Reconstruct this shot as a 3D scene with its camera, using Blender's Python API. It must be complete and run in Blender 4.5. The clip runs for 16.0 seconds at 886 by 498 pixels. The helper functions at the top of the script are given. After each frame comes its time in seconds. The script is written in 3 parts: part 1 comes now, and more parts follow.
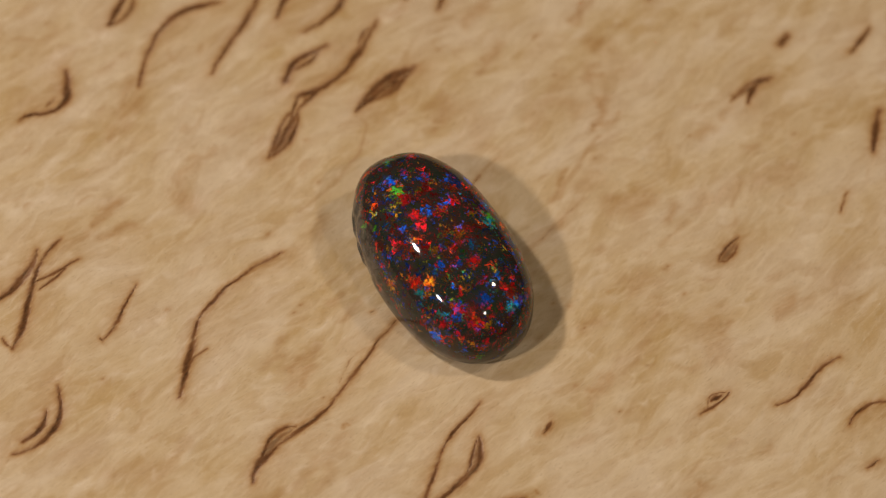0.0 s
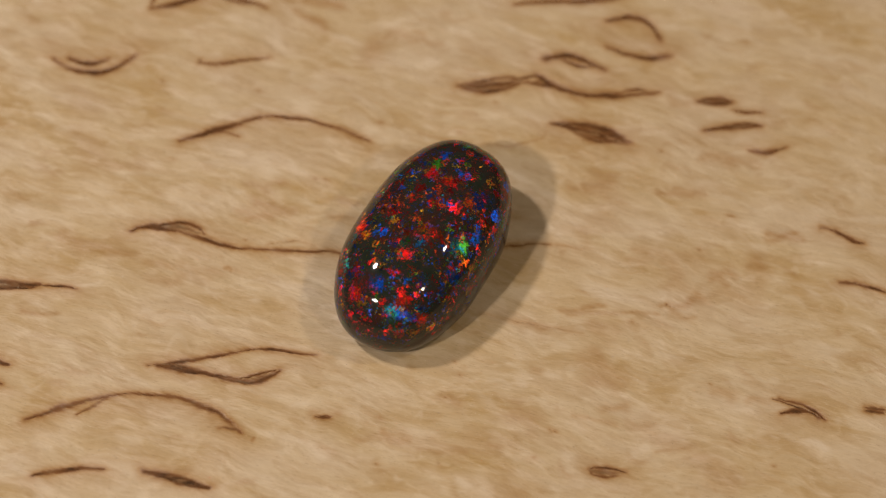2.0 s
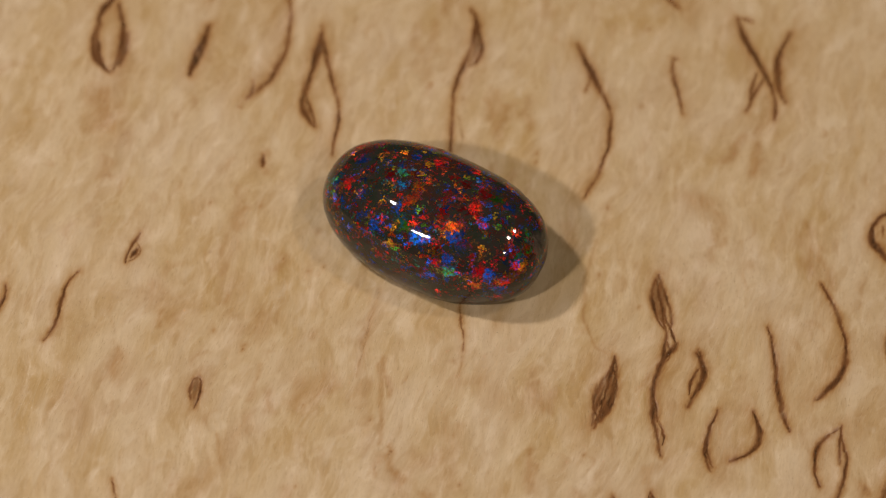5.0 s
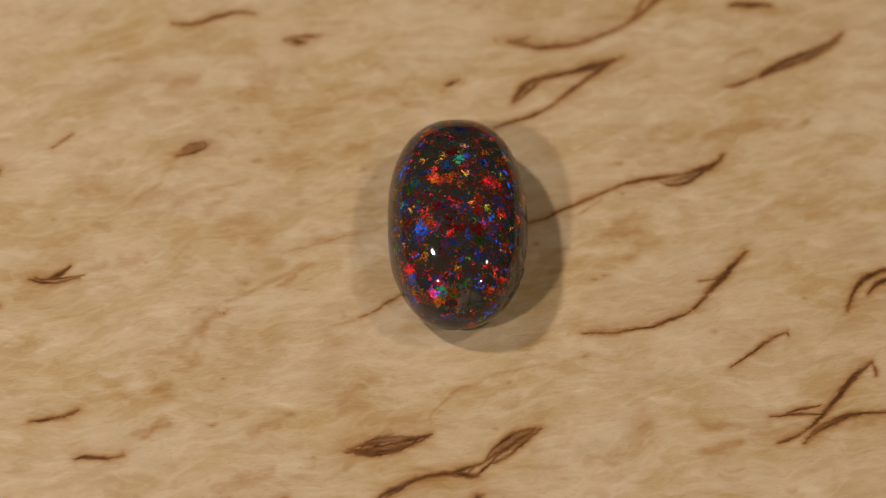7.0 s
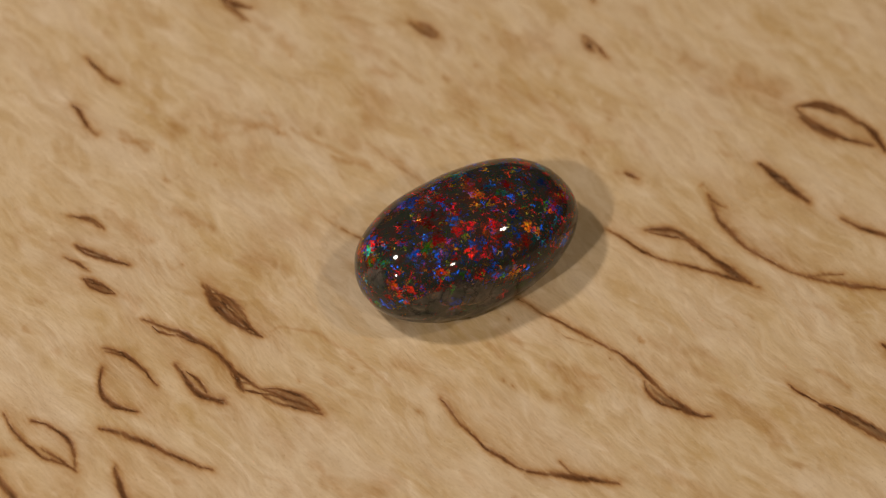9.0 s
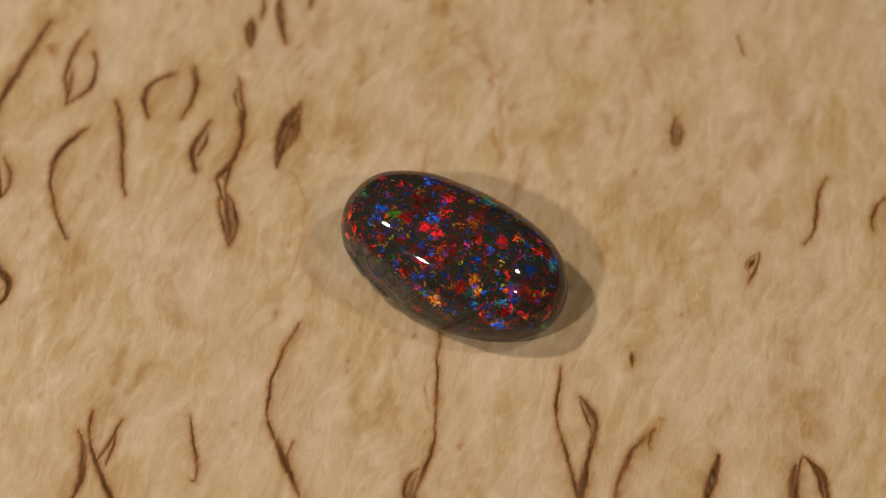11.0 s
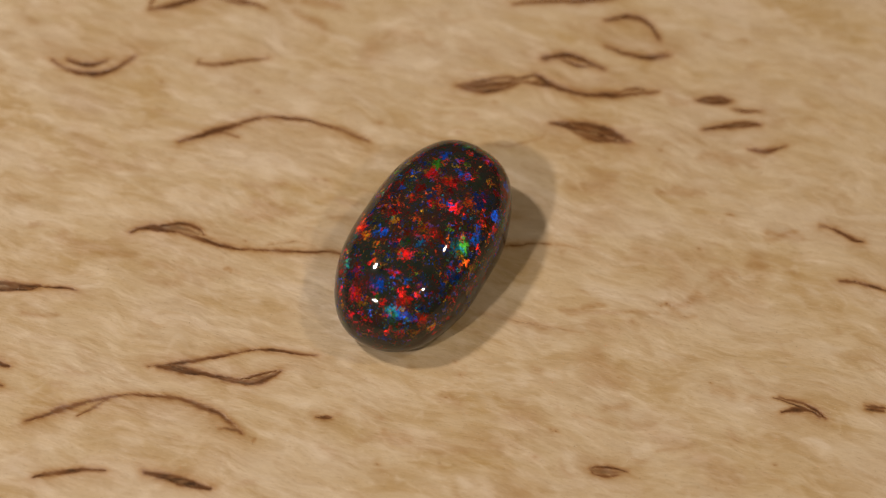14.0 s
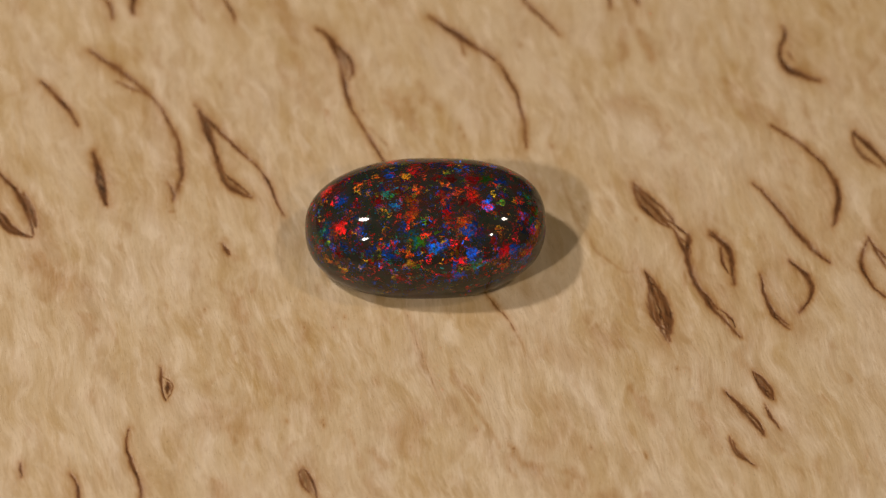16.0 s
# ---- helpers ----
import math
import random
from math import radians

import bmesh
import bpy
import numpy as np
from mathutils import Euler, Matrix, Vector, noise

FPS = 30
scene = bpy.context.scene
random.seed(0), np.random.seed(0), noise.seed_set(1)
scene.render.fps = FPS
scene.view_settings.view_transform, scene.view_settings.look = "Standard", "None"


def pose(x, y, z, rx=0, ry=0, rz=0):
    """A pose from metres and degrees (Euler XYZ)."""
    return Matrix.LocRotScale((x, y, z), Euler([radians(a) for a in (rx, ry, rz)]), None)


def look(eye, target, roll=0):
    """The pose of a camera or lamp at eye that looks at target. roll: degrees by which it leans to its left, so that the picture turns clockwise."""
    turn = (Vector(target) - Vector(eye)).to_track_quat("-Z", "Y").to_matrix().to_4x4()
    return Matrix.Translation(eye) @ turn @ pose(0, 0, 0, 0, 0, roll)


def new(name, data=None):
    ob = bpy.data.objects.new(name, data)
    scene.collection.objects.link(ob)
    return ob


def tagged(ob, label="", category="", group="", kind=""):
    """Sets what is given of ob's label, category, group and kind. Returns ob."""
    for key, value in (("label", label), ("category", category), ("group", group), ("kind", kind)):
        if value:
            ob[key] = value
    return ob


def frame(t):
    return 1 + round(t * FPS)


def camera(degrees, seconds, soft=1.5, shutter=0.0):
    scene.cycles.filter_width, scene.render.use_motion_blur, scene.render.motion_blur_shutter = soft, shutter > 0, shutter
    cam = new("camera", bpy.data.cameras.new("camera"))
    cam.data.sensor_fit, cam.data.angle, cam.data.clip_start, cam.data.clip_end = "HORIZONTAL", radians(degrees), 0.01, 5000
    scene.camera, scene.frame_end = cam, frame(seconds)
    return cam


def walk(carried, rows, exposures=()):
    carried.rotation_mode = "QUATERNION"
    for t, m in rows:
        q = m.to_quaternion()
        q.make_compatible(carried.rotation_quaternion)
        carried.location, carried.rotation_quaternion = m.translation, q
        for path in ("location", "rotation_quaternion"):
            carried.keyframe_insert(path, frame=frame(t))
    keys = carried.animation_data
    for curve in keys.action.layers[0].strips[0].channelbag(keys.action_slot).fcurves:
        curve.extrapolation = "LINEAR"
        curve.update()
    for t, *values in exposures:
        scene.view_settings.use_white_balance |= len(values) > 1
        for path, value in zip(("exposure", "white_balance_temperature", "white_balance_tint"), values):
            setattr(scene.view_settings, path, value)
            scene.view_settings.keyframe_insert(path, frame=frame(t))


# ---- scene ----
# A black opal on a slab of curly birch, both turning together under four small lamps.
MM = 0.001

# ---- camera: stands still, a macro lens close over the slab ----
EYE = (0.0, -0.10888, 0.16776)
AIM = (-0.00006, 0.00052, 0.00034)
cam = camera(15.48, 16.0, soft=1.15)
cam.data.dof.use_dof = True
cam.data.dof.focus_distance = 0.1955
cam.data.dof.aperture_fstop = 28
walk(cam, [(0.0, look(EYE, AIM, 2.387)), (16.0, look(EYE, AIM, 2.387))])

# ---- world and lamps ----
world = bpy.data.worlds.new("world")
scene.world = world
world.use_nodes = True
world.node_tree.nodes["Background"].inputs[0].default_value = (1.0, 0.86, 0.7, 1)
world.node_tree.nodes["Background"].inputs[1].default_value = 0.02
scene.view_settings.exposure = 0.0


def lamp(azimuth, elevation, distance, watts, size, colour=(1.0, 0.885, 0.79)):
    """A small round lamp that shines on the slab. azimuth: degrees from +y towards +x."""
    data = bpy.data.lights.new("spot_lamp", "AREA")
    data.shape, data.size, data.energy, data.color = "DISK", size, watts, colour
    a, e = radians(azimuth), radians(elevation)
    place = Vector((math.sin(a) * math.cos(e), math.cos(a) * math.cos(e), math.sin(e))) * distance
    new("spot_lamp", data).matrix_world = look(place, (0, 0, 0))


lamp(-79, 57, 0.44, 0.72, 0.031)
lamp(85, 57, 0.70, 0.70, 0.046, (1.0, 0.85, 0.67))
lamp(-133, 45, 0.44, 0.64, 0.024)
lamp(133, 50, 0.70, 0.50, 0.037, (1.0, 0.85, 0.67))


# ---- materials ----
class Nodes:
    """A few short words for a node material."""

    def __init__(self, name):
        self.mat = bpy.data.materials.new(name)
        self.mat.use_nodes = True
        self.tree = self.mat.node_tree
        self.tree.nodes.clear()

    def add(self, kind, **values):
        node = self.tree.nodes.new("ShaderNode" + kind)
        for key, value in values.items():
            if key == "op":
                node.operation = value
            elif key == "dims":
                node.noise_dimensions = value
            elif key == "feature":
                node.feature = value
            elif key == "blend":
                node.blend_type = value
            elif key == "attribute":
                node.attribute_name = value
        return node

    def put(self, socket, value):
        if hasattr(value, "links") and hasattr(value, "is_output"):
            self.tree.links.new(value, socket)
        elif isinstance(value, tuple) and len(value) == 3 and socket.type == "RGBA":
            socket.default_value = (*value, 1)
        else:
            socket.default_value = value

    def math(self, op, a, b=0.0, clamp=False):
        node = self.add("Math", op=op)
        node.use_clamp = clamp
        self.put(node.inputs[0], a)
        self.put(node.inputs[1], b)
        return node.outputs[0]

    def vmath(self, op, a, b):
        node = self.add("VectorMath", op=op)
        self.put(node.inputs[0], a)
        self.put(node.inputs[1], b)
        return node.outputs[0]

    def place(self, size, turn=0.0, shift=(0, 0, 0)):
        """Object coordinates in millimetres, turned about z, times size."""
        co = self.add("TexCoord").outputs["Object"]
        one = self.add("Mapping")
        self.put(one.inputs[0], co)
        one.inputs["Rotation"].default_value = (0, 0, radians(turn))
        one.inputs["Scale"].default_value = (1000, 1000, 1000)
        two = self.add("Mapping")
        self.put(two.inputs[0], one.outputs[0])
        two.inputs["Scale"].default_value = size
        two.inputs["Location"].default_value = shift
        return two.outputs[0]

    def noise(self, co, detail=3.0, rough=0.5, distort=0.0, scale=1.0):
        node = self.add("TexNoise")
        self.put(node.inputs["Vector"], co)
        node.inputs["Scale"].default_value = scale
        node.inputs["Detail"].default_value = detail
        node.inputs["Roughness"].default_value = rough
        node.inputs["Distortion"].default_value = distort
        return node

    def ramp(self, value, stops, ease="LINEAR"):
        node = self.add("ValToRGB")
        node.color_ramp.interpolation = ease
        for i, (at, colour) in enumerate(stops):
            e = node.color_ramp.elements[i] if i < 2 else node.color_ramp.elements.new(at)
            e.position = at
            e.color = (*colour, 1) if isinstance(colour, tuple) else (colour, colour, colour, 1)
        self.put(node.inputs[0], value)
        return node.outputs[0]

    def mix(self, fac, a, b, blend="MIX"):
        node = self.add("MixRGB", blend=blend)
        self.put(node.inputs[0], fac)
        self.put(node.inputs[1], a)
        self.put(node.inputs[2], b)
        return node.outputs[0]

    def bump(self, height, strength, distance):
        node = self.add("Bump")
        self.put(node.inputs["Height"], height)
        node.inputs["Strength"].default_value = strength
        node.inputs["Distance"].default_value = distance
        return node.outputs[0]

    def principled(self, colour, rough, specular=0.4, normal=None):
        node = self.add("BsdfPrincipled")
        self.put(node.inputs["Base Color"], colour)
        self.put(node.inputs["Roughness"], rough)
        node.inputs["Specular IOR Level"].default_value = specular
        if normal is not None:
            self.put(node.inputs["Normal"], normal)
        return node.outputs[0]

    def done(self, shader):
        self.tree.links.new(shader, self.add("OutputMaterial").inputs[0])
        return self.mat


def birch_material():
    """Pale curly birch: cream and honey clouds along the grain, fine fibres, dark bark flecks with a brown rim."""
    n = Nodes("curly_birch")
    warp = n.noise(n.place((0.15, 0.15, 0.15)), 2.0).outputs["Color"]
    warp = n.vmath("MULTIPLY", n.vmath("SUBTRACT", warp, (0.5, 0.5, 0.5)), (2.6, 2.6, 0.0))

    def along(size, shift=(0, 0, 0), bend=1.0):
        co = n.place((1, 1, 1), -45)
        co = n.vmath("ADD", co, n.vmath("MULTIPLY", warp, (bend, bend, 0)))
        return n.vmath("ADD", n.vmath("MULTIPLY", co, size), shift)

    tone = n.noise(along((0.11, 0.26, 0.2), (5, 1, 2)), 2.0, 0.5).outputs[0]
    cloud = n.noise(along((0.19, 0.40, 0.5), (7, 3, 1)), 2.0, 0.5).outputs[0]
    curl = n.noise(along((0.38, 0.85, 0.5), (1, 9, 4)), 3.0, 0.45, 0.1).outputs[0]
    smudge = n.noise(along((0.22, 0.75, 0.5), (4, 6, 8)), 3.0, 0.5).outputs[0]
    fibre = n.noise(along((1.2, 7.5, 1.0), (3, 3, 3), 0.6), 4.0, 0.7).outputs[0]
    pore = n.noise(along((2.2, 15.0, 1.0), (8, 1, 3), 0.6), 2.0, 0.55).outputs[0]
    fuzz = n.noise(n.place((4.5, 4.5, 4.5)), 5.0, 0.8).outputs[0]
    glint_dots = n.noise(n.place((9, 9, 9)), 2.0, 0.6).outputs[0]
    base = n.ramp(tone, [(0.33, (0.545, 0.370, 0.165)), (0.48, (0.61, 0.450, 0.260)), (0.62, (0.655, 0.510, 0.355))])
    base = n.mix(n.ramp(cloud, [(0.30, 0.60), (0.54, 0.0)]), base, (0.69, 0.545, 0.375))
    base = n.mix(n.ramp(cloud, [(0.48, 0.0), (0.72, 0.40)]), base, (0.51, 0.345, 0.165))
    base = n.mix(n.ramp(curl, [(0.52, 0.0), (0.72, 0.22)]), base, (0.49, 0.325, 0.155))
    base = n.mix(n.ramp(curl, [(0.28, 0.60), (0.46, 0.0)]), base, (0.73, 0.585, 0.41))
    base = n.mix(n.ramp(smudge, [(0.60, 0.0), (0.74, 0.36)]), base, (0.44, 0.255, 0.095))
    dash = n.noise(along((0.55, 1.7, 0.5), (6, 2, 9), 0.8), 2.0, 0.5).outputs[0]
    base = n.mix(n.ramp(dash, [(0.60, 0.0), (0.72, 0.18)]), base, (0.44, 0.26, 0.105))
    base = n.mix(n.ramp(dash, [(0.26, 0.3), (0.40, 0.0)]), base, (0.76, 0.60, 0.41))
    # flames of the figure: a honey patch that ends sharply against a pale ridge
    for shift, size in (((2, 8, 5), (0.17, 0.50, 0.5)), ((9, 4, 7), (0.28, 0.80, 0.5))):
        flame = n.noise(along(size, shift), 2.5, 0.5, 0.15).outputs[0]
        base = n.mix(n.ramp(flame, [(0.53, 0.0), (0.59, 0.20), (0.76, 0.0)]), base, (0.50, 0.315, 0.135))
        base = n.mix(n.ramp(flame, [(0.42, 0.0), (0.52, 0.22), (0.56, 0.0)]), base, (0.76, 0.615, 0.435))
    base = n.mix(0.10, base, n.ramp(fibre, [(0.3, 0.70), (0.7, 1.24)]), "MULTIPLY")
    base = n.mix(0.10, base, n.ramp(fuzz, [(0.3, 0.74), (0.7, 1.22)]), "MULTIPLY")
    base = n.mix(n.ramp(pore, [(0.60, 0.0), (0.70, 0.40)]), base, (0.36, 0.23, 0.115))
    base = n.mix(n.ramp(pore, [(0.30, 0.30), (0.40, 0.0)]), base, (0.80, 0.66, 0.48))
    # tiny glints painted into the colour as pale dots, then real dark dots
    base = n.mix(n.ramp(glint_dots, [(0.715, 0.0), (0.74, 0.55)]), base, (0.85, 0.78, 0.66))
    base = n.mix(n.ramp(glint_dots, [(0.245, 0.7), (0.275, 0.0)]), base, (0.20, 0.125, 0.065))
    base = n.mix(1.0, base, (0.97, 0.945, 0.875), "MULTIPLY")
    halo = n.add("Attribute", attribute="halo").outputs["Fac"]
    core = n.add("Attribute", attribute="core").outputs["Fac"]
    heart = n.add("Attribute", attribute="heart").outputs["Fac"]
    pale = n.add("Attribute", attribute="pale").outputs["Fac"]
    base = n.mix(pale, base, (0.74, 0.595, 0.42))
    crumb = n.noise(along((1.2, 4.5, 2.0), (2, 2, 2), 0.7), 5.0, 0.7, 0.3).outputs[0]
    halo = n.math("MULTIPLY", halo, n.ramp(crumb, [(0.30, 0.50), (0.58, 1.0)]))
    base = n.mix(1.0, base, n.ramp(halo, [(0.0, (1.0, 1.0, 1.0)), (0.5, (0.76, 0.60, 0.42)), (1.0, (0.42, 0.235, 0.10))]), "MULTIPLY")
    bark = n.mix(n.ramp(crumb, [(0.32, 0.0), (0.56, 1.0)]), (0.042, 0.015, 0.005), (0.21, 0.090, 0.033))
    bark = n.mix(n.ramp(core, [(0.6, 0.0), (1.0, 0.45)]), bark, (0.028, 0.010, 0.004))
    ash = n.mix(n.ramp(crumb, [(0.40, 0.0), (0.60, 1.0)]), (0.045, 0.020, 0.009), (0.27, 0.150, 0.072))
    bark = n.mix(n.math("MULTIPLY", heart, 0.85), bark, ash)
    bark = n.mix(n.ramp(glint_dots, [(0.68, 0.0), (0.73, 0.4)]), bark, (0.38, 0.30, 0.22))
    edge = n.math("ADD", core, n.math("MULTIPLY", n.math("SUBTRACT", crumb, 0.5), 0.75))
    dark = n.ramp(edge, [(0.18, 0.0), (0.70, 0.95)])
    base = n.mix(dark, base, bark)
    relief = n.bump(n.math("SUBTRACT", curl, n.math("MULTIPLY", dash, 0.8)), 0.4, 0.00022)
    fine = n.add("Bump")
    n.put(fine.inputs["Height"], n.math("ADD", fibre, n.math("MULTIPLY", fuzz, 0.5)))
    fine.inputs["Strength"].default_value, fine.inputs["Distance"].default_value = 0.22, 0.00003
    n.put(fine.inputs["Normal"], relief)
    rough = n.mix(dark, n.ramp(fibre, [(0.3, 0.42), (0.7, 0.60)]), (0.9, 0.9, 0.9))
    wood = n.add("BsdfPrincipled")
    n.put(wood.inputs["Base Color"], base)
    n.put(wood.inputs["Roughness"], rough)
    n.put(wood.inputs["Specular IOR Level"], n.math("MULTIPLY", n.math("SUBTRACT", 1.0, dark), 0.18))
    n.put(wood.inputs["Normal"], fine.outputs[0])
    # the curly fibres dive in and out of the face, so that patches of them catch the lamps as the board turns
    wave = n.noise(along((0.34, 0.85, 0.5), (3, 7, 5), 1.3), 3.0, 0.5, 0.3).outputs["Color"]
    strand = n.noise(along((1.6, 9.0, 1.0), (5, 2, 6), 0.8), 3.0, 0.6).outputs["Color"]
    dive = n.vmath("ADD", n.vmath("MULTIPLY", n.vmath("SUBTRACT", wave, (0.5, 0.5, 0.5)), (1.5, 1.5, 0.0)),
                   n.vmath("MULTIPLY", n.vmath("SUBTRACT", strand, (0.5, 0.5, 0.5)), (0.14, 0.14, 0.0)))
    turn = n.add("VectorTransform")
    turn.vector_type, turn.convert_from, turn.convert_to = "VECTOR", "OBJECT", "WORLD"
    n.put(turn.inputs[0], n.vmath("ADD", dive, (0.12, -0.15, 0.0)))
    lean = n.add("VectorMath", op="NORMALIZE")
    n.put(lean.inputs[0], n.vmath("ADD", fine.outputs[0], turn.outputs[0]))
    sheen = n.add("BsdfAnisotropic")
    n.put(sheen.inputs["Color"], n.mix(dark, (0.045, 0.045, 0.045), (0.005, 0.005, 0.005)))
    sheen.inputs["Roughness"].default_value = 0.50
    n.put(sheen.inputs["Normal"], lean.outputs[0])
    both = n.add("AddShader")
    n.put(both.inputs[0], wood.outputs[0])
    n.put(both.inputs[1], sheen.outputs[0])
    return n.done(both.outputs[0])


def opal_material():
    """Black opal: a dark glassy body with flakes that each mirror one hue and tilt their own way, under a clear polish."""
    n = Nodes("black_opal")
    geo = n.add("NewGeometry").outputs["Normal"]
    lying = n.vmath("ADD", n.vmath("MULTIPLY", geo, (0.55, 0.55, 0.55)), (0.0, 0.0, 0.6))
    ragged = n.noise(n.place((3.2, 3.2, 3.2)), 4.0, 0.7).outputs["Color"]
    ragged = n.vmath("MULTIPLY", n.vmath("SUBTRACT", ragged, (0.5, 0.5, 0.5)), (1.7, 1.7, 1.7))
    split = n.add("SeparateXYZ")
    n.put(split.inputs[0], n.place((1, 1, 1)))
    level = n.ramp(n.math("MULTIPLY", split.outputs[2], 0.1666), [(0.20, 0.15), (0.60, 1.0)])

    # grey potch shows low on one flank
    def zone(centre, reach):
        spot = n.add("VectorMath", op="LENGTH")
        n.put(spot.inputs[0], n.vmath("DIVIDE", n.vmath("SUBTRACT", n.vmath("ADD", n.place((1, 1, 1)), ragged), centre), reach))
        return n.ramp(spot.outputs["Value"], [(0.86, 1.0), (1.0, 0.0)])

    potch = n.math("MAXIMUM", zone((3.9, 4.1, 2.5), (3.9, 2.0, 2.2)), zone((7.0, 0.6, 4.3), (0.9, 0.9, 0.7)))
    level = n.math("MULTIPLY", level, n.math("SUBTRACT", 1.0, n.math("MULTIPLY", potch, 0.75)))

    def flakes(under, size, shift, hues, share, tilt, rough):
        """One layer of flakes over what lies under it."""
        co = n.vmath("ADD", n.place((1, 1, 1), 0, shift), ragged)
        cell = n.add("TexVoronoi")
        n.put(cell.inputs["Vector"], n.vmath("MULTIPLY", co, size))
        cell.inputs["Scale"].default_value = 1.0
        own = cell.outputs["Color"]
        parts = n.add("SeparateColor")
        n.put(parts.inputs[0], own)
        vary = n.noise(n.place((3.2, 3.2, 3.2), 0, shift), 3.0, 0.7).outputs[0]
        vary = n.math("MULTIPLY", n.math("SUBTRACT", vary, 0.5), 0.45)
        dice = n.math("ADD", n.math("MULTIPLY", parts.outputs[2], 5.7), n.math("MULTIPLY", parts.outputs[1], 2.3))
        chance = n.math("ADD", n.math("MULTIPLY", parts.outputs[2], 7.3), n.math("MULTIPLY", parts.outputs[0], 3.9))
        hue = n.ramp(n.math("ADD", n.math("FRACT", dice), vary), hues)
        lean = n.vmath("MULTIPLY", n.vmath("SUBTRACT", own, (0.5, 0.5, 0.5)), (tilt, tilt, tilt * 0.6))
        turn = n.add("VectorTransform")
        turn.vector_type, turn.convert_from, turn.convert_to = "VECTOR", "OBJECT", "WORLD"
        n.put(turn.inputs[0], lean)
        normal = n.add("VectorMath", op="NORMALIZE")
        n.put(normal.inputs[0], n.vmath("ADD", lying, turn.outputs[0]))
        speck = n.noise(n.place((5.2, 5.2, 5.2), 0, shift), 5.0, 0.8).outputs[0]
        glow = n.ramp(speck, [(0.36, 0.15), (0.56, 1.0)])
        vivid = n.ramp(n.math("FRACT", n.math("MULTIPLY", parts.outputs[0], 9.1)), [(0.0, 0.24), (0.60, 1.1)])
        flock = n.noise(n.place((0.45, 0.45, 0.45), 0, shift), 3.0, 0.6).outputs[0]
        flock = n.math("MULTIPLY", n.ramp(flock, [(0.38, 0.35), (0.62, 1.65)]), share)
        there = n.math("LESS_THAN", n.math("FRACT", chance), n.math("MULTIPLY", flock, level))
        fade = n.ramp(cell.outputs["Distance"], [(0.22, 1.0), (0.66, 0.10)])
        mask = n.math("MULTIPLY", n.math("MULTIPLY", there, n.math("ADD", 0.3, n.math("MULTIPLY", level, 0.7))), n.math("MULTIPLY", fade, n.ramp(speck, [(0.32, 0.15), (0.50, 1.0)])))
        shine = n.add("BsdfAnisotropic")
        n.put(shine.inputs["Color"], n.mix(1.0, n.mix(1.0, hue, glow, "MULTIPLY"), vivid, "MULTIPLY"))
        shine.inputs["Roughness"].default_value = rough
        n.put(shine.inputs["Normal"], normal.outputs[0])
        over = n.add("MixShader")
        n.put(over.inputs[0], mask)
        n.put(over.inputs[1], under)
        n.put(over.inputs[2], shine.outputs[0])
        return over.outputs[0]

    red, crimson, orange, gold = (0.96, 0.018, 0.012), (0.90, 0.012, 0.035), (0.95, 0.13, 0.010), (0.78, 0.40, 0.018)
    green, teal, blue = (0.07, 0.36, 0.02), (0.014, 0.34, 0.44), (0.008, 0.130, 0.86)
    veil = n.noise(n.place((0.8, 0.8, 0.8), 0, (4, 4, 4)), 5.0, 0.7, 0.6).outputs[0]
    body_colour = n.ramp(veil, [(0.28, (0.013, 0.014, 0.028)), (0.42, (0.021, 0.027, 0.016)), (0.50, (0.030, 0.028, 0.024)), (0.58, (0.038, 0.020, 0.015)), (0.72, (0.070, 0.020, 0.014))])
    # the potch is grey, cracked into plates with dark joints
    plates = n.add("TexVoronoi", feature="DISTANCE_TO_EDGE")
    n.put(plates.inputs["Vector"], n.vmath("MULTIPLY", n.vmath("ADD", n.place((1, 1, 1), 0, (2, 5, 1)), n.vmath("MULTIPLY", ragged, (0.55, 0.55, 0.55))), (0.62, 0.62, 0.62)))
    plates.inputs["Scale"].default_value = 1.0
    crack = n.ramp(plates.outputs["Distance"], [(0.012, 0.9), (0.06, 0.0)])
    grey = n.ramp(veil, [(0.35, (0.034, 0.040, 0.030)), (0.52, (0.066, 0.058, 0.048)), (0.66, (0.120, 0.092, 0.072))])
    grey = n.mix(n.math("MULTIPLY", crack, 0.6), grey, (0.004, 0.004, 0.004))
    body_colour = n.mix(potch, body_colour, grey)
    shader = n.principled(body_colour, 0.35, 0.0)
    layers = [
        ((3.6, 3.6, 4.0), (1, 8, 4), [(0.02, red), (0.26, crimson), (0.36, orange), (0.52, gold), (0.62, green), (0.72, teal), (0.80, blue), (0.97, blue)], 0.26, 1.5, 0.46),
        ((2.3, 2.3, 2.7), (9, 5, 2), [(0.02, blue), (0.33, blue), (0.36, red), (0.60, red), (0.76, orange), (0.85, gold), (0.94, green)], 0.24, 1.5, 0.48),
        ((1.25, 1.25, 1.5), (3, 1, 7), [(0.02, gold), (0.12, orange), (0.22, red), (0.53, crimson), (0.56, blue), (0.78, blue), (0.88, teal), (0.96, green)], 0.34, 1.4, 0.50),
    ]
    for row in layers:
        shader = flakes(shader, *row)
    polish = n.add("BsdfAnisotropic")
    polish.inputs["Color"].default_value = (1, 1, 1, 1)
    polish.inputs["Roughness"].default_value = 0.05
    n.put(polish.inputs["Normal"], n.bump(n.math("MULTIPLY", crack, potch), 0.4, -0.00004))
    fresnel = n.add("Fresnel")
    fresnel.inputs[0].default_value = 1.43
